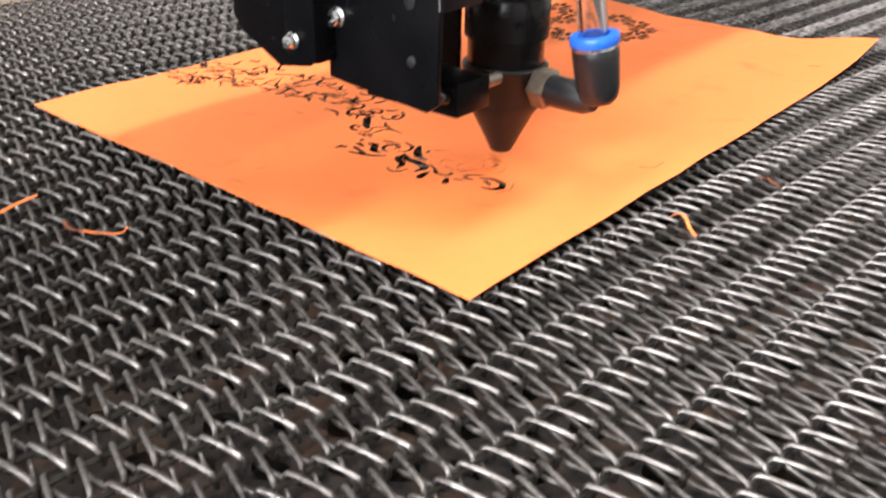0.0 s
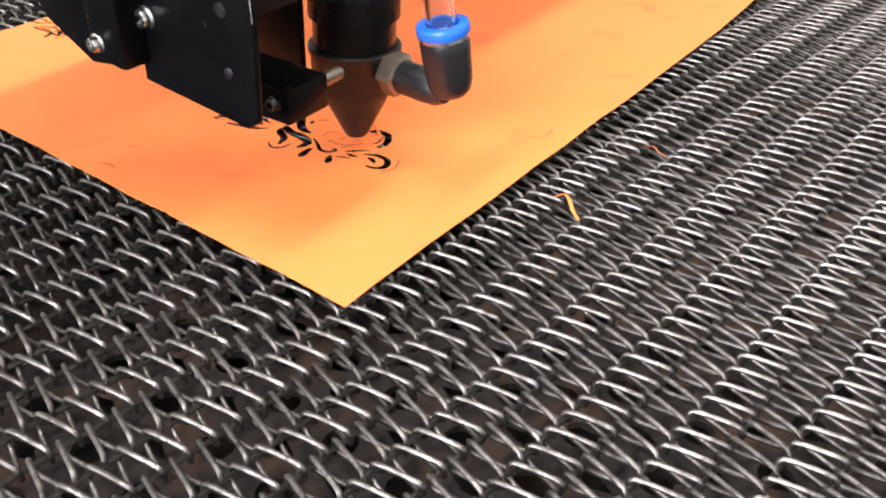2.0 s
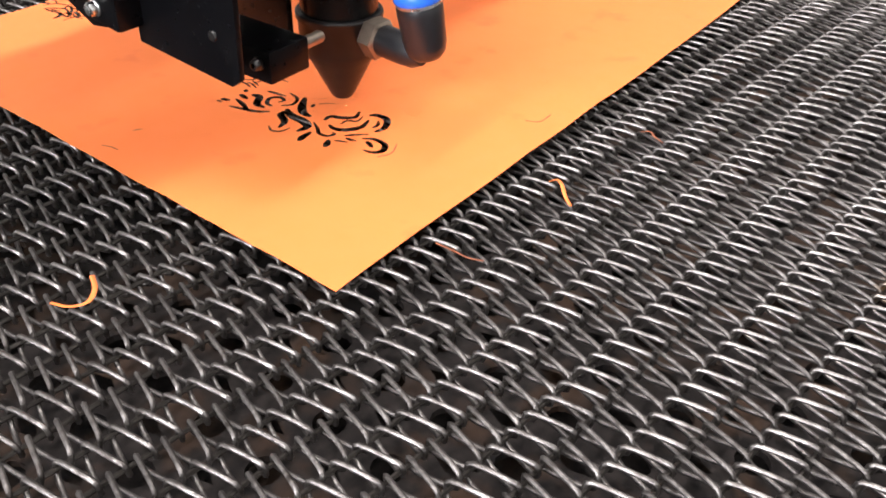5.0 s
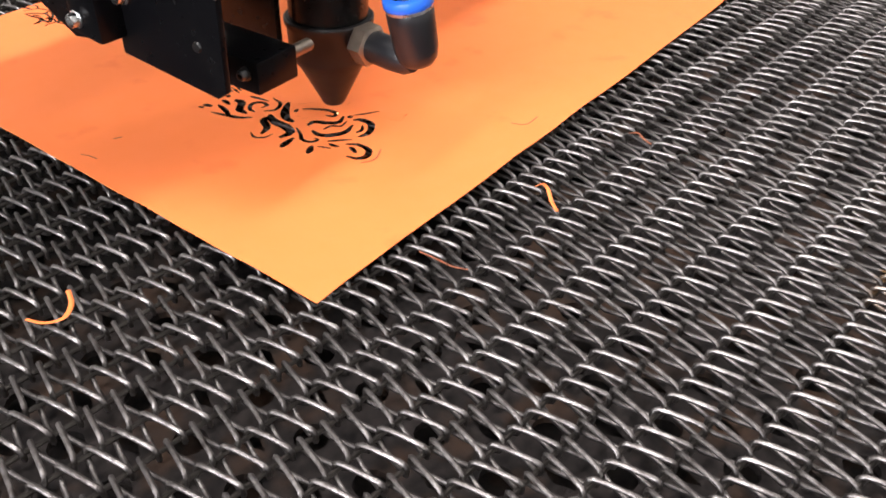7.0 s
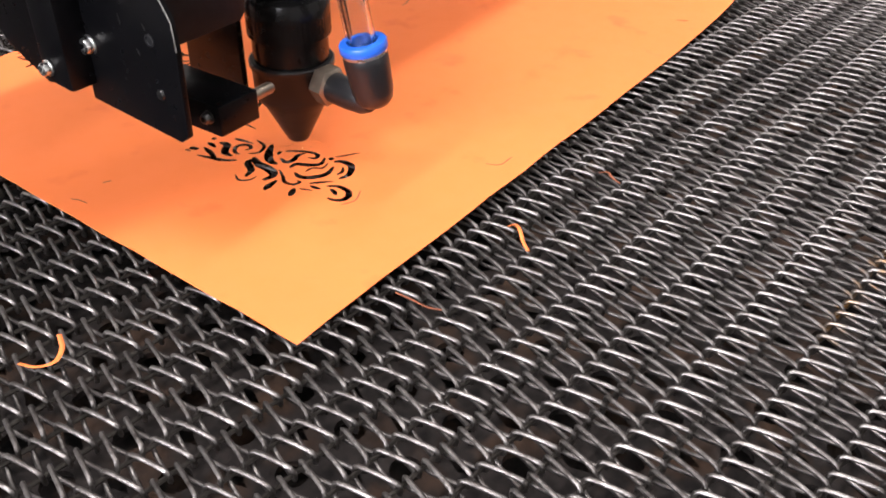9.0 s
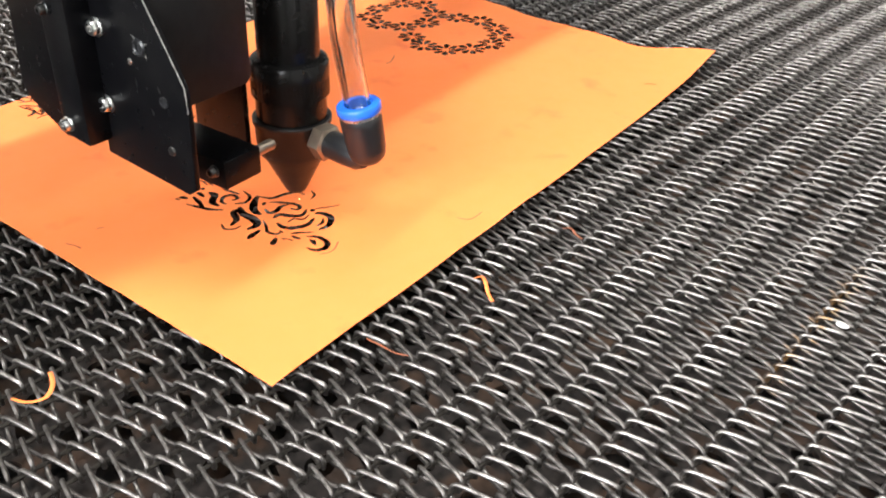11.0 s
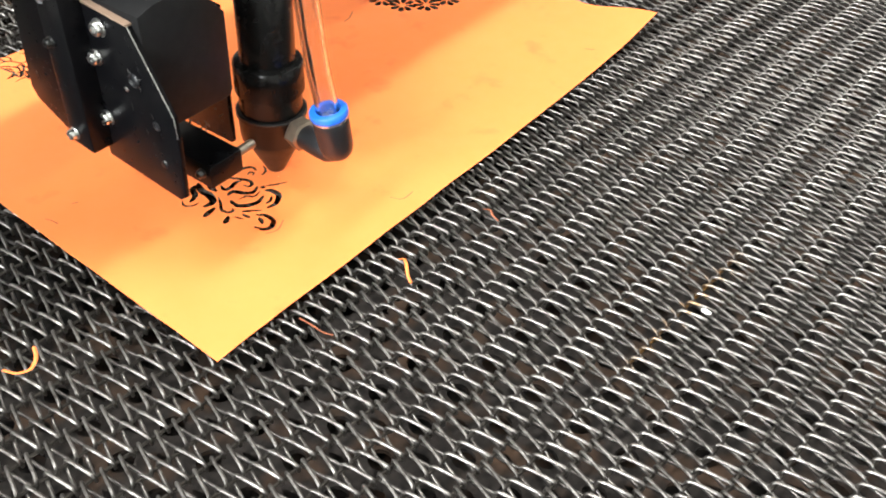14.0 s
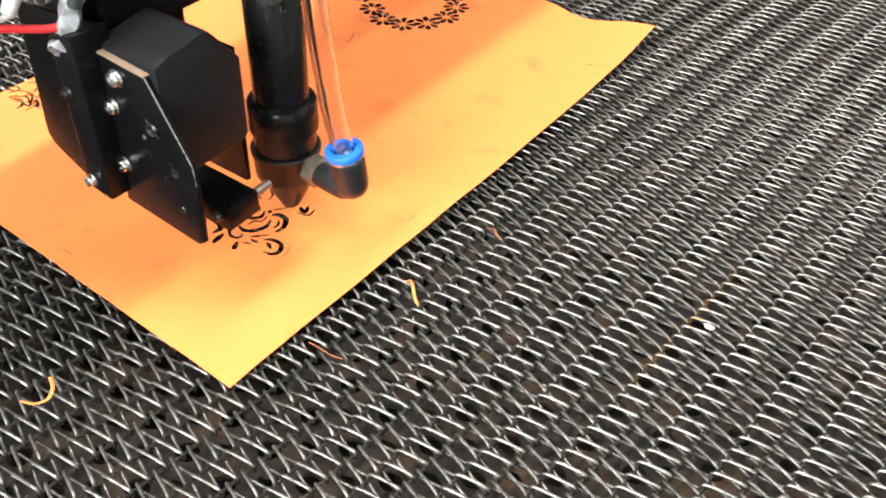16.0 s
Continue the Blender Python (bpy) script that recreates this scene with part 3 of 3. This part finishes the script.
def lift(x, y):
    """The height of the sheet above the belt, mm: nearly flat, its far corner and edges curling up."""
    z = 1.1 + 0.9 * noise.noise(Vector((x / 62, y / 48, 0.3))) * min(1, x / 50 + y / 200)
    z += 0.75 * noise.noise(Vector((x / 21, y / 17, 5.3)))
    z += 4.8 * max(0.0, 1 - math.hypot(x - 340, y + 6) / 42) ** 1.2
    z += 5.0 * max(0.0, (x - 260) / 77) ** 2 * math.exp(-((y - 165) / 42) ** 2)
    z += 1.2 * max(0.0, 1 - (y + 6) / 35) ** 2 * (0.5 + 0.5 * math.sin((x - 60) / 38)) * min(1, x / 60)
    return max(z, 0.35)


def filled(shapes, holes, grid):
    """A flat mesh of a shape less its holes, with inner points for bending."""
    points, faces = [], []
    for shape in shapes + holes:
        turn = sum(a.x * b.y - a.y * b.x for a, b in zip(shape, shape[1:] + shape[:1]))
        shape = shape if turn > 0 else shape[::-1]
        faces.append(list(range(len(points), len(points) + len(shape))))
        points += [Vector((p.x, p.y)) for p in shape]
    points += grid
    out = delaunay_2d_cdt(points, [], faces, 0, 1e-4)
    keep = [f for f, origin in zip(out[2], out[5]) if 0 in origin and not any(o >= len(shapes) for o in origin)]
    return out[0], keep


def sheet_mesh(name, shapes, holes, grid, mat, z=lift, thick=0.25):
    places, faces = filled(shapes, holes, grid)
    used = sorted({v for f in faces for v in f})
    index = {v: k for k, v in enumerate(used)}
    bm = bmesh.new()
    verts = [bm.verts.new((places[v].x * MM, places[v].y * MM, z(places[v].x, places[v].y) * MM)) for v in used]
    bm.verts.ensure_lookup_table()
    for f in faces:
        bm.faces.new([verts[index[v]] for v in f])
    bmesh.ops.recalc_face_normals(bm, faces=bm.faces)
    if sum(f.normal.z for f in bm.faces) < 0:
        bmesh.ops.reverse_faces(bm, faces=bm.faces)
    if thick:
        made = bmesh.ops.extrude_face_region(bm, geom=bm.faces[:])
        bmesh.ops.translate(bm, verts=[v for v in made["geom"] if isinstance(v, bmesh.types.BMVert)], vec=(0, 0, thick * MM))
        bmesh.ops.recalc_face_normals(bm, faces=bm.faces)
        for f in bm.faces:
            f.material_index = 1 if abs(f.normal.z) < 0.5 and f.calc_area() < 8e-7 else 0
    return bm


def build_sheet():
    outline = []
    for a, b in zip(CORNERS, CORNERS[1:] + CORNERS[:1]):
        outline += [a.lerp(b, k / 30) for k in range(30)]
    outline = [Vector((p.x, p.y - 5.0 * min(1, p.x / 170) + 0.5 * min(1, p.x / 20) * max(0, 1 - p.x / 150) + 2.2 * min(1, p.x / 340))) if p.y < -0.9 else p for p in outline]
    outline = [Vector((p.x - 9 * math.exp(-((p.y - 32) / 20) ** 2), p.y)) if p.x > 330 and p.y > -5 else p for p in outline]
    grid = [Vector((6 + 9 * i + 4 * (j % 2), 6 + 8 * j)) for i in range(38) for j in range(27)]
    def inside(p):
        return all((b - a).x * (p - a).y - (b - a).y * (p - a).x > 300 and p.x < 326 for a, b in zip(CORNERS, CORNERS[1:] + CORNERS[:1]))
    grid = [p for p in grid if inside(p)]
    bm = sheet_mesh("orange_sheet", [outline], [shape for shape, at in CUTS], grid, PAPER)
    ob = part("orange_sheet", bm, PAPER)
    ob.data.materials.append(SCORCH)
    return tagged(ob, "thin orange card sheet with laser-cut scrolls and flowers", "paper sheet")


sheet = build_sheet()
CHIPS = []
for shape, at in CUTS:
    if at is None:
        continue
    cx, cy = sum(p.x for p in shape) / len(shape), sum(p.y for p in shape) / len(shape)
    h = lift(cx, cy)
    bm = sheet_mesh("cut_out", [[Vector((p.x - cx, p.y - cy)) * 0.985 for p in shape]], [], [], PAPER, lambda x, y: 0.0)
    chip = tagged(part("paper_cut_out", bm, PAPER), "small curved orange cut-out that drops through the sheet", "paper scrap", "cut-outs")
    chip.matrix_world = pose(cx * MM, cy * MM, h * MM)
    CHIPS.append((chip, at, cx, cy, h))


# ---- loose offcuts on the belt ----
def offcut(points, width, mat, label, curl=0.0):
    line = spline([(*p, 0) if len(p) == 2 else p for p in points], 5)
    bm = sweep(line, width / 2, 6, 0.35)
    ob = part("paper_scrap", bm, mat)
    return tagged(ob, label, "paper scrap", "offcuts on the belt")


arc = offcut([(-6, 1.5, 0.8), (-4, -2.5, 0.3), (0, -4.3, 0), (4, -2, 0.5), (6, 1.5, 1.8)], 1.3, SCRAP, "curved orange paper offcut lying on the belt")
arc.matrix_world = pose(-0.040, 0.049, 0.0008, 0, 0, 0)
thread = offcut([(0, 7.6, 0.4), (0.3, 2, 0.2), (0.2, -3, 0.1), (1, -7.5, 0.6)], 0.9, SINGED, "thin singed brown paper offcut lying on the belt")
thread.matrix_world = pose(0.0325, -0.0165, 0.0006)
curl = offcut([(80.5, -17.5, 0.5), (80.5, -20, 2.2), (78, -23, 2.6), (75, -26, 1.2), (73, -29, 0.2)], 1.3, SCRAP, "curled orange paper offcut standing on the belt")
stick = offcut([(-49, 138, 0.5), (-43, 139.5, 0.8), (-37, 139, 1.6)], 2.0, SCRAP, "straight orange paper offcut lying on the belt")
singed = offcut([(-40, 118, 0.3), (-42, 112, 0.8), (-40, 107, 0.3)], 1.8, SINGED, "singed brown paper offcut lying on the belt")
hook = offcut([(-40, 108, 0.5), (-38, 103, 0.6), (-34.5, 98, 0.8), (-32.5, 96.5, 2.6)], 1.7, SCRAP, "hooked orange paper offcut lying on the belt")
pinch = offcut([(128, -26, 0.4), (129, -29, 1.0), (127, -31.5, 0.8), (126, -35, 0.2)], 1.0, SINGED, "small singed paper offcut lying on the belt")
# loose fibres; the last three strips stand in for flat scorch smudges
for fibre in ([(216, 124.3), (221, 125), (229, 129)], [(108, 8), (110.3, 3.5), (117, 3)], [(280, 6.3), (281, 3.5), (282, 1.1)], [(70, 139.3), (71, 137.5), (71.7, 135.5)], [(58, 32), (63, 30.5), (69, 33)], [(10, 105), (11, 102), (11.2, 99)], [(22.5, 105.5), (24, 105), (25, 104.4)]):
    tagged(offcut([(x, y, lift(x, y) + 0.35) for x, y in fibre], 0.5, SINGED, "fine singed paper strip on the orange sheet, for fibres and scorch smudges"), group="fibres on the sheet")
bm = bmesh.new()
bmesh.ops.create_icosphere(bm, subdivisions=2, radius=1.0)
for v in bm.verts:
    v.co = Vector((v.co.x * 1.2, v.co.y * 2.1, v.co.z * 0.7)) * MM * (1 + 0.25 * noise.noise(v.co * 2))
crumb = tagged(part("white_crumb", bm, WHITE), "small white crumb lying on the belt", "crumb")
crumb.location = (0.131, -0.126, 0.0004)


# ---- the laser head: origin on the belt below the nozzle ----
def screw(place, direction, r=2.6, parent=None, name="screw", mat=STEEL):
    m = toward(place, direction)
    body = lathe([(r * 1.25, 0), (r * 1.28, 0.4), (r * 1.1, 0.6), (r, 0.65), (r, 1.9), (r * 0.85, 2.4), (r * 0.5, 2.5), (r * 0.45, 1.3)], m, 24)
    return part(name, body, mat, parent)


def build_head():
    head = tagged(new("laser_head"), "black laser cutting head with a cone nozzle and clear air hose", "laser head")
    part("nozzle", lathe([(1.4, 4.9), (3.2, 4.9), (3.8, 5.5), (10.6, 19.3), (12.7, 22.0), (13.3, 23.6), (13.7, 33), (14.4, 34), (14.4, 35.5), (13.9, 36), (12.9, 36)], sides=56),
         CONE, head, "dark cone nozzle")
    part("neck", lathe([(12.7, 35.8), (12.7, 45.5), (12.2, 46)], sides=48), ANODISED, head)
    part("knurled_collar", lathe([(12.8, 44.2), (13.8, 44.8), (13.9, 45.2), (13.9, 51.5), (13.9, 51.6), (13.9, 56.6), (13.3, 57.6), (11.4, 58)],
                                 sides=120, teeth=(45.2, 51.5), tooth=0.018), ANODISED, head, "knurled black collar")
    part("barrel", lathe([(10.9, 57.5), (10.9, 103.5), (10.6, 104)], sides=48), ANODISED, head, "smooth black lens barrel")
    part("mirror_block", join(box(-11, 11, -11, 16, 103, 190, 1.2), box(-10, 10, -13, -11.2, 106, 186, 0.8)), BLOCK, head, "grey mirror mount block")
    for z in (113, 126):
        part("mount_bolt", lathe([(2.6, 0), (2.6, 13), (2.2, 14)], toward((0, -12.5, z), (0, -1, 0.0)), 18), STEEL, head)
    # air fitting
    arm, a0 = Vector((-0.1, -0.995, 0)), Vector((-0.5, 0, 30.8))
    stem = toward((-3.4, -36.4, 31.2), (-0.11, 0.12, 0.985))
    part("hex_nut", lathe([(5.6, 12.3), (6.7, 13.4), (6.7, 18.2), (5.7, 18.9)], toward(a0, arm), 6), BRASS, head, "nickel brass hex nut")
    elbow = part("elbow_fitting", join(
        lathe([(4.8, 18.0), (5.1, 19.0), (5.1, 27), (4.7, 32.5), (3.2, 35.5)], toward(a0, arm), 28),
        lathe([(2.2, -0.9), (4.6, -0.3), (6.0, 1.4), (6.7, 4.5), (7.1, 14), (7.1, 16.2), (6.8, 17)], stem, 32)), PLASTIC, head, "black plastic elbow fitting")
    part("clip_band", lathe([(7.0, 16.9), (7.0, 17.9), (6.0, 18)], stem, 32), STEEL, elbow)
    part("release_ring", lathe([(4.7, 17.4), (7.2, 17.9), (7.5, 18.3), (7.5, 20.4), (7.2, 20.9), (5.0, 21.1), (4.7, 20.6)], stem, 36, closed=True),
         BLUE, elbow, "blue release ring")
    hose = [(-4.6, -35.1, 43), (-5.8, -33.9, 51), (-6.9, -32.7, 60), (-8.2, -31.2, 72), (-9.2, -30.1, 86), (-10.6, -28.7, 106),
            (-11.6, -27.6, 130), (-12.0, -26.8, 160), (-12, -26.4, 190)]
    part("air_hose", sweep(spline(hose, 5), 4.5, 24, inner=3.1), TUBE, head, "clear plastic air hose")
    # clamp block beside the nozzle
    clamp = part("clamp_block", box(-50, -34.5, -17.3, 17, 33, 42.5, 0.7), BLACK, head, "black clamp block")
    part("clamp_plate", box(-14.5, -12, 10.5, 36, 22, 82, 0.5), ANODISED, head, "glossy black clamp plate")
    screw((-50, -13.0, 38.5), (-1, 0, 0), 1.6, clamp, mat=DARK_STEEL)
    part("stud", lathe([(1.9, 0), (1.9, 8.2), (1.5, 9.0)], toward((-34.5, -14, 39), (1, 0, 0)), 14), BRASS, clamp)
    # folded plate bracket in front of the barrel
    plate = part("front_plate", prism([(16, 42.3), (16, 101.5), (-8, 100), (-22.9, 73.5), (-23.4, 66), (-22.6, 41.5), (-19.5, 39.2)], "x", -66, -64, 0.5),
                 BLACK, head, "black painted front plate")
    part("raw_edge", prism([(14.2, 101.7), (14.2, 102.3), (-8, 100.9), (-8, 100.2)], "x", -66.2, -63.8), RAW, plate, "bare brown cut edge")
    for y, z, r in ((6, 95.3, 2.5), (11, 83.1, 2.3), (12.2, 59.4, 2.3)):
        screw((-66, y, z), (-1, 0, 0), r, plate)
    part("bright_edge", prism([(-8.1, 99.95), (-8.1, 100.3), (-23.25, 73.6), (-23.6, 66), (-23.45, 66), (-23.0, 73.5)], "x", -66.12, -65.8), STEEL, plate, "bare metal edge of the plate")
    part("punched_hole", lathe([(2.5, 0), (2.7, 0.5), (2.2, 0.9), (1.5, 0.5), (1.4, 0.1)], toward((-66, -6.9, 81.3), (-1, 0, 0)), 7), PLASTIC, plate)
    part("chip_mark", lathe([(1.0, 0), (0.9, 0.2), (0.4, 0.25)], toward((-66, -1.5, 76), (-1, 0, 0)), 6), STEEL, plate)
    part("small_hole", lathe([(1.7, 0), (1.8, 0.3), (1.3, 0.4), (1.2, 0.05)], toward((-66, -14, 67), (-1, 0, 0)), 12), PLASTIC, plate)
    part("rivet", lathe([(1.5, 0), (1.3, 0.5), (0.8, 0.6)], toward((-66, -14.5, 52), (-1, 0, 0)), 14), DARK_STEEL, plate)
    for y, z, turn, size in ((-5.2, 83.4, 40, 1.6), (-9.2, 82.6, -30, 1.2), (-8.8, 79.4, 70, 1.4), (-4.6, 79.2, 10, 1.0), (-12.5, 70.2, 55, 1.1), (-3.0, 70.0, 80, 1.5), (-8.5, 62.5, 60, 1.0)):
        flake = prism([(-size, -0.2), (-size * 0.2, -0.35), (size, 0.0), (size * 0.3, 0.3), (-size * 0.5, 0.25)], "x", -0.15, 0.1)
        bmesh.ops.transform(flake, verts=flake.verts, matrix=pose(-0.066, y * MM, z * MM, turn))
        part("scuff", flake, STEEL if z > 78 else DARK_STEEL, plate, "bare scuff in the paint")
    part("box_cover", prism([(-63.9, 61), (-63.9, 103.5), (-58, 105.3), (-43.5, 107.6), (-41, 106.8), (-29.5, 93), (-29.5, 63), (-31.5, 61)],
                            "y", -11, 16, 0.8), COVER, head, "folded black cover box")
    rib = part("rib", prism([(13, 47.5), (25, 48.8), (25, 107), (13, 110)], "x", -74, -60, 1.2), BLACK, head, "raised black rib")
    screw((-74, 21.5, 53), (-1, 0, 0), 1.9, rib)
    screw((-74, 21.5, 88), (-1, 0, 0), 1.5, rib, mat=DARK_STEEL)
    part("side_plate", prism([(24.5, 43.5), (24.5, 110), (52, 107), (56.5, 54), (54, 50), (37, 41.5)], "x", -66, -64, 0.4), BLACK, head)
    part("carriage", join(box(-58, 14, 17, 34, 100, 215, 2.5), box(-61, -20, 25, 56, 60, 101, 2)), BLACK, head, "black carriage body on the beam")
    # wires and tape at the top of the rib
    bm = sweep(spline([(-75, 19.5, 103.5), (-71.5, 20, 106), (-68.5, 20, 111), (-65, 20, 117), (-61, 20, 124), (-57, 20, 131), (-54, 20, 140)], 6), 2.9, 14, 1.15)
    for v in bm.verts:
        p = v.co * 1000
        low = max(0.0, (112 - p.z) / 8)
        v.co += Vector((noise.noise(p * 0.3), noise.noise(p * 0.3 + Vector((9, 0, 0))), noise.noise(p * 0.28 + Vector((0, 7, 0))))) * (1.5 + 1.3 * low) * MM
    part("tape_wrap", bm, TAPE, head, "crumpled grey tape wrap")
    part("connector", join(lathe([(2.0, 0), (3.2, 1), (3.4, 7), (2.7, 8), (2.9, 16), (1.7, 17), (1.4, 21)], toward((-111, 24, 122.6), (0.99, 0, -0.12)), 16)), NYLON, head, "white nylon connector")
    part("clear_plug", join(lathe([(1.4, 0), (2.3, 1), (2.5, 7), (1.9, 8), (1.5, 11)], toward((-85, 24, 117.5), (0.6, 0, 0.8)), 14)), NYLON, head, "small white plug")
    part("white_wire", sweep(spline([(-90, 24, 119.8), (-87, 24, 117.5), (-84.5, 24, 118)], 5), 1.1, 8), NYLON, head)
    part("dark_wire", sweep(spline([(-78.5, 24, 126), (-76, 24, 131), (-71, 26, 137), (-64, 26, 146)], 5), 1.4, 8), PLASTIC, head)
    part("red_wire", sweep(spline([(-92, 24, 118), (-89, 24, 115.6), (-82, 24, 112.6), (-74, 23, 109.8), (-70, 21, 110)], 6), 1.3, 10), RED, head, "red insulated wire")
    part("grey_wire", sweep(spline([(-69, 14, 118), (-67, 12, 128), (-64, 16, 142), (-60, 18, 160)], 6), 2.2, 10), BLOCK, head)
    part("burn_point", lathe([(0.1, 1.1), (0.22, 1.2), (0.25, 1.35), (0.15, 1.5), (0.08, 1.6)], sides=12), EMBER, head, "small glowing burn point")
    for ob in head.children:
        if ob.name.split(".")[0] in ("nozzle", "neck", "knurled_collar", "barrel", "mirror_block", "mount_bolt"):
            ob.location = Vector((1.0, 2.2, -0.2)) * MM
        elif ob.name.split(".")[0] in ("hex_nut", "elbow_fitting", "air_hose"):
            ob.location = Vector((1.9, 1.2, -0.6)) * MM
    return head


head = build_head()
gantry = tagged(new("gantry_beam"), "long black gantry beam that carries the laser head", "gantry")
part("beam_body", box(-230, 900, 33, 132, 115, 205, 3), BLACK, gantry)
part("guide_rail", box(-230, 900, 29.5, 32.8, 150, 165, 0.8), STEEL, gantry, "steel guide rail")

# ---- movement ----
HEAD = [(0, 82.9, 46.8), (0.4, 80.1, 46.4), (0.5, 78.2, 46.1), (1, 75.3, 49.7), (1.2, 68.6, 48.2), (1.5, 67.2, 57.3), (2, 68.5, 48.5), (2.5, 76.0, 52.7), (2.7, 68.6, 53.4), (3, 72.3, 53.0), (3.5, 81.1, 56.0),
        (5.8, 77.6, 63.1), (6, 78.1, 59.2), (6.5, 76.9, 71.8), (7, 78.8, 59.4), (7.5, 72.8, 64.7), (8, 71.4, 69.2), (10.3, 89.6, 61.7),
        (10.5, 84.1, 61.1), (11, 82.4, 63.6), (11.5, 92.1, 66.0), (12, 90.9, 72.9), (12.2, 93.9, 67.9), (12.5, 94.4, 64.7), (13, 92.8, 58.3), (13.5, 87.7, 56.4),
        (13.7, 82.0, 56.4), (14, 89.0, 54.0), (14.5, 90.6, 51.2), (15, 90.9, 43.7), (15.5, 90.6, 40.8), (16, 85.3, 45.8)]


def motions():
    walk(head, [(t, pose(x * MM, y * MM, 0)) for t, x, y in HEAD])
    walk(gantry, [(t, pose(0, y * MM, 0)) for t, x, y in HEAD])
    for chip, at, cx, cy, h in CHIPS:
        rest, fallen = pose(cx * MM, cy * MM, h * MM), pose(cx * MM, (cy + 1.5) * MM, -15.8 * MM, 6, 3, 25)
        walk(chip, [(0, rest), (max(at - 0.1, 0.05), rest), (at + 0.1, fallen), (16, fallen)])
    on_sheet, landed = pose(0.074, 0.050, 0.0016), pose(-0.040, 0.049, 0.0008)
    walk(arc, [(0, on_sheet), (2.4, on_sheet), (2.5, pose(0.012, 0.050, 0.016, 30, 10, 40)), (2.6, landed), (16, landed)])
    before, after = pose(0.070, 0.048, 0.0014, 0, 0, 60), pose(0.0325, -0.0165, 0.0006)
    walk(thread, [(0, before), (3.2, before), (3.3, pose(0.052, 0.012, 0.012, 20, 30, 40)), (3.4, after), (16, after)])


motions()
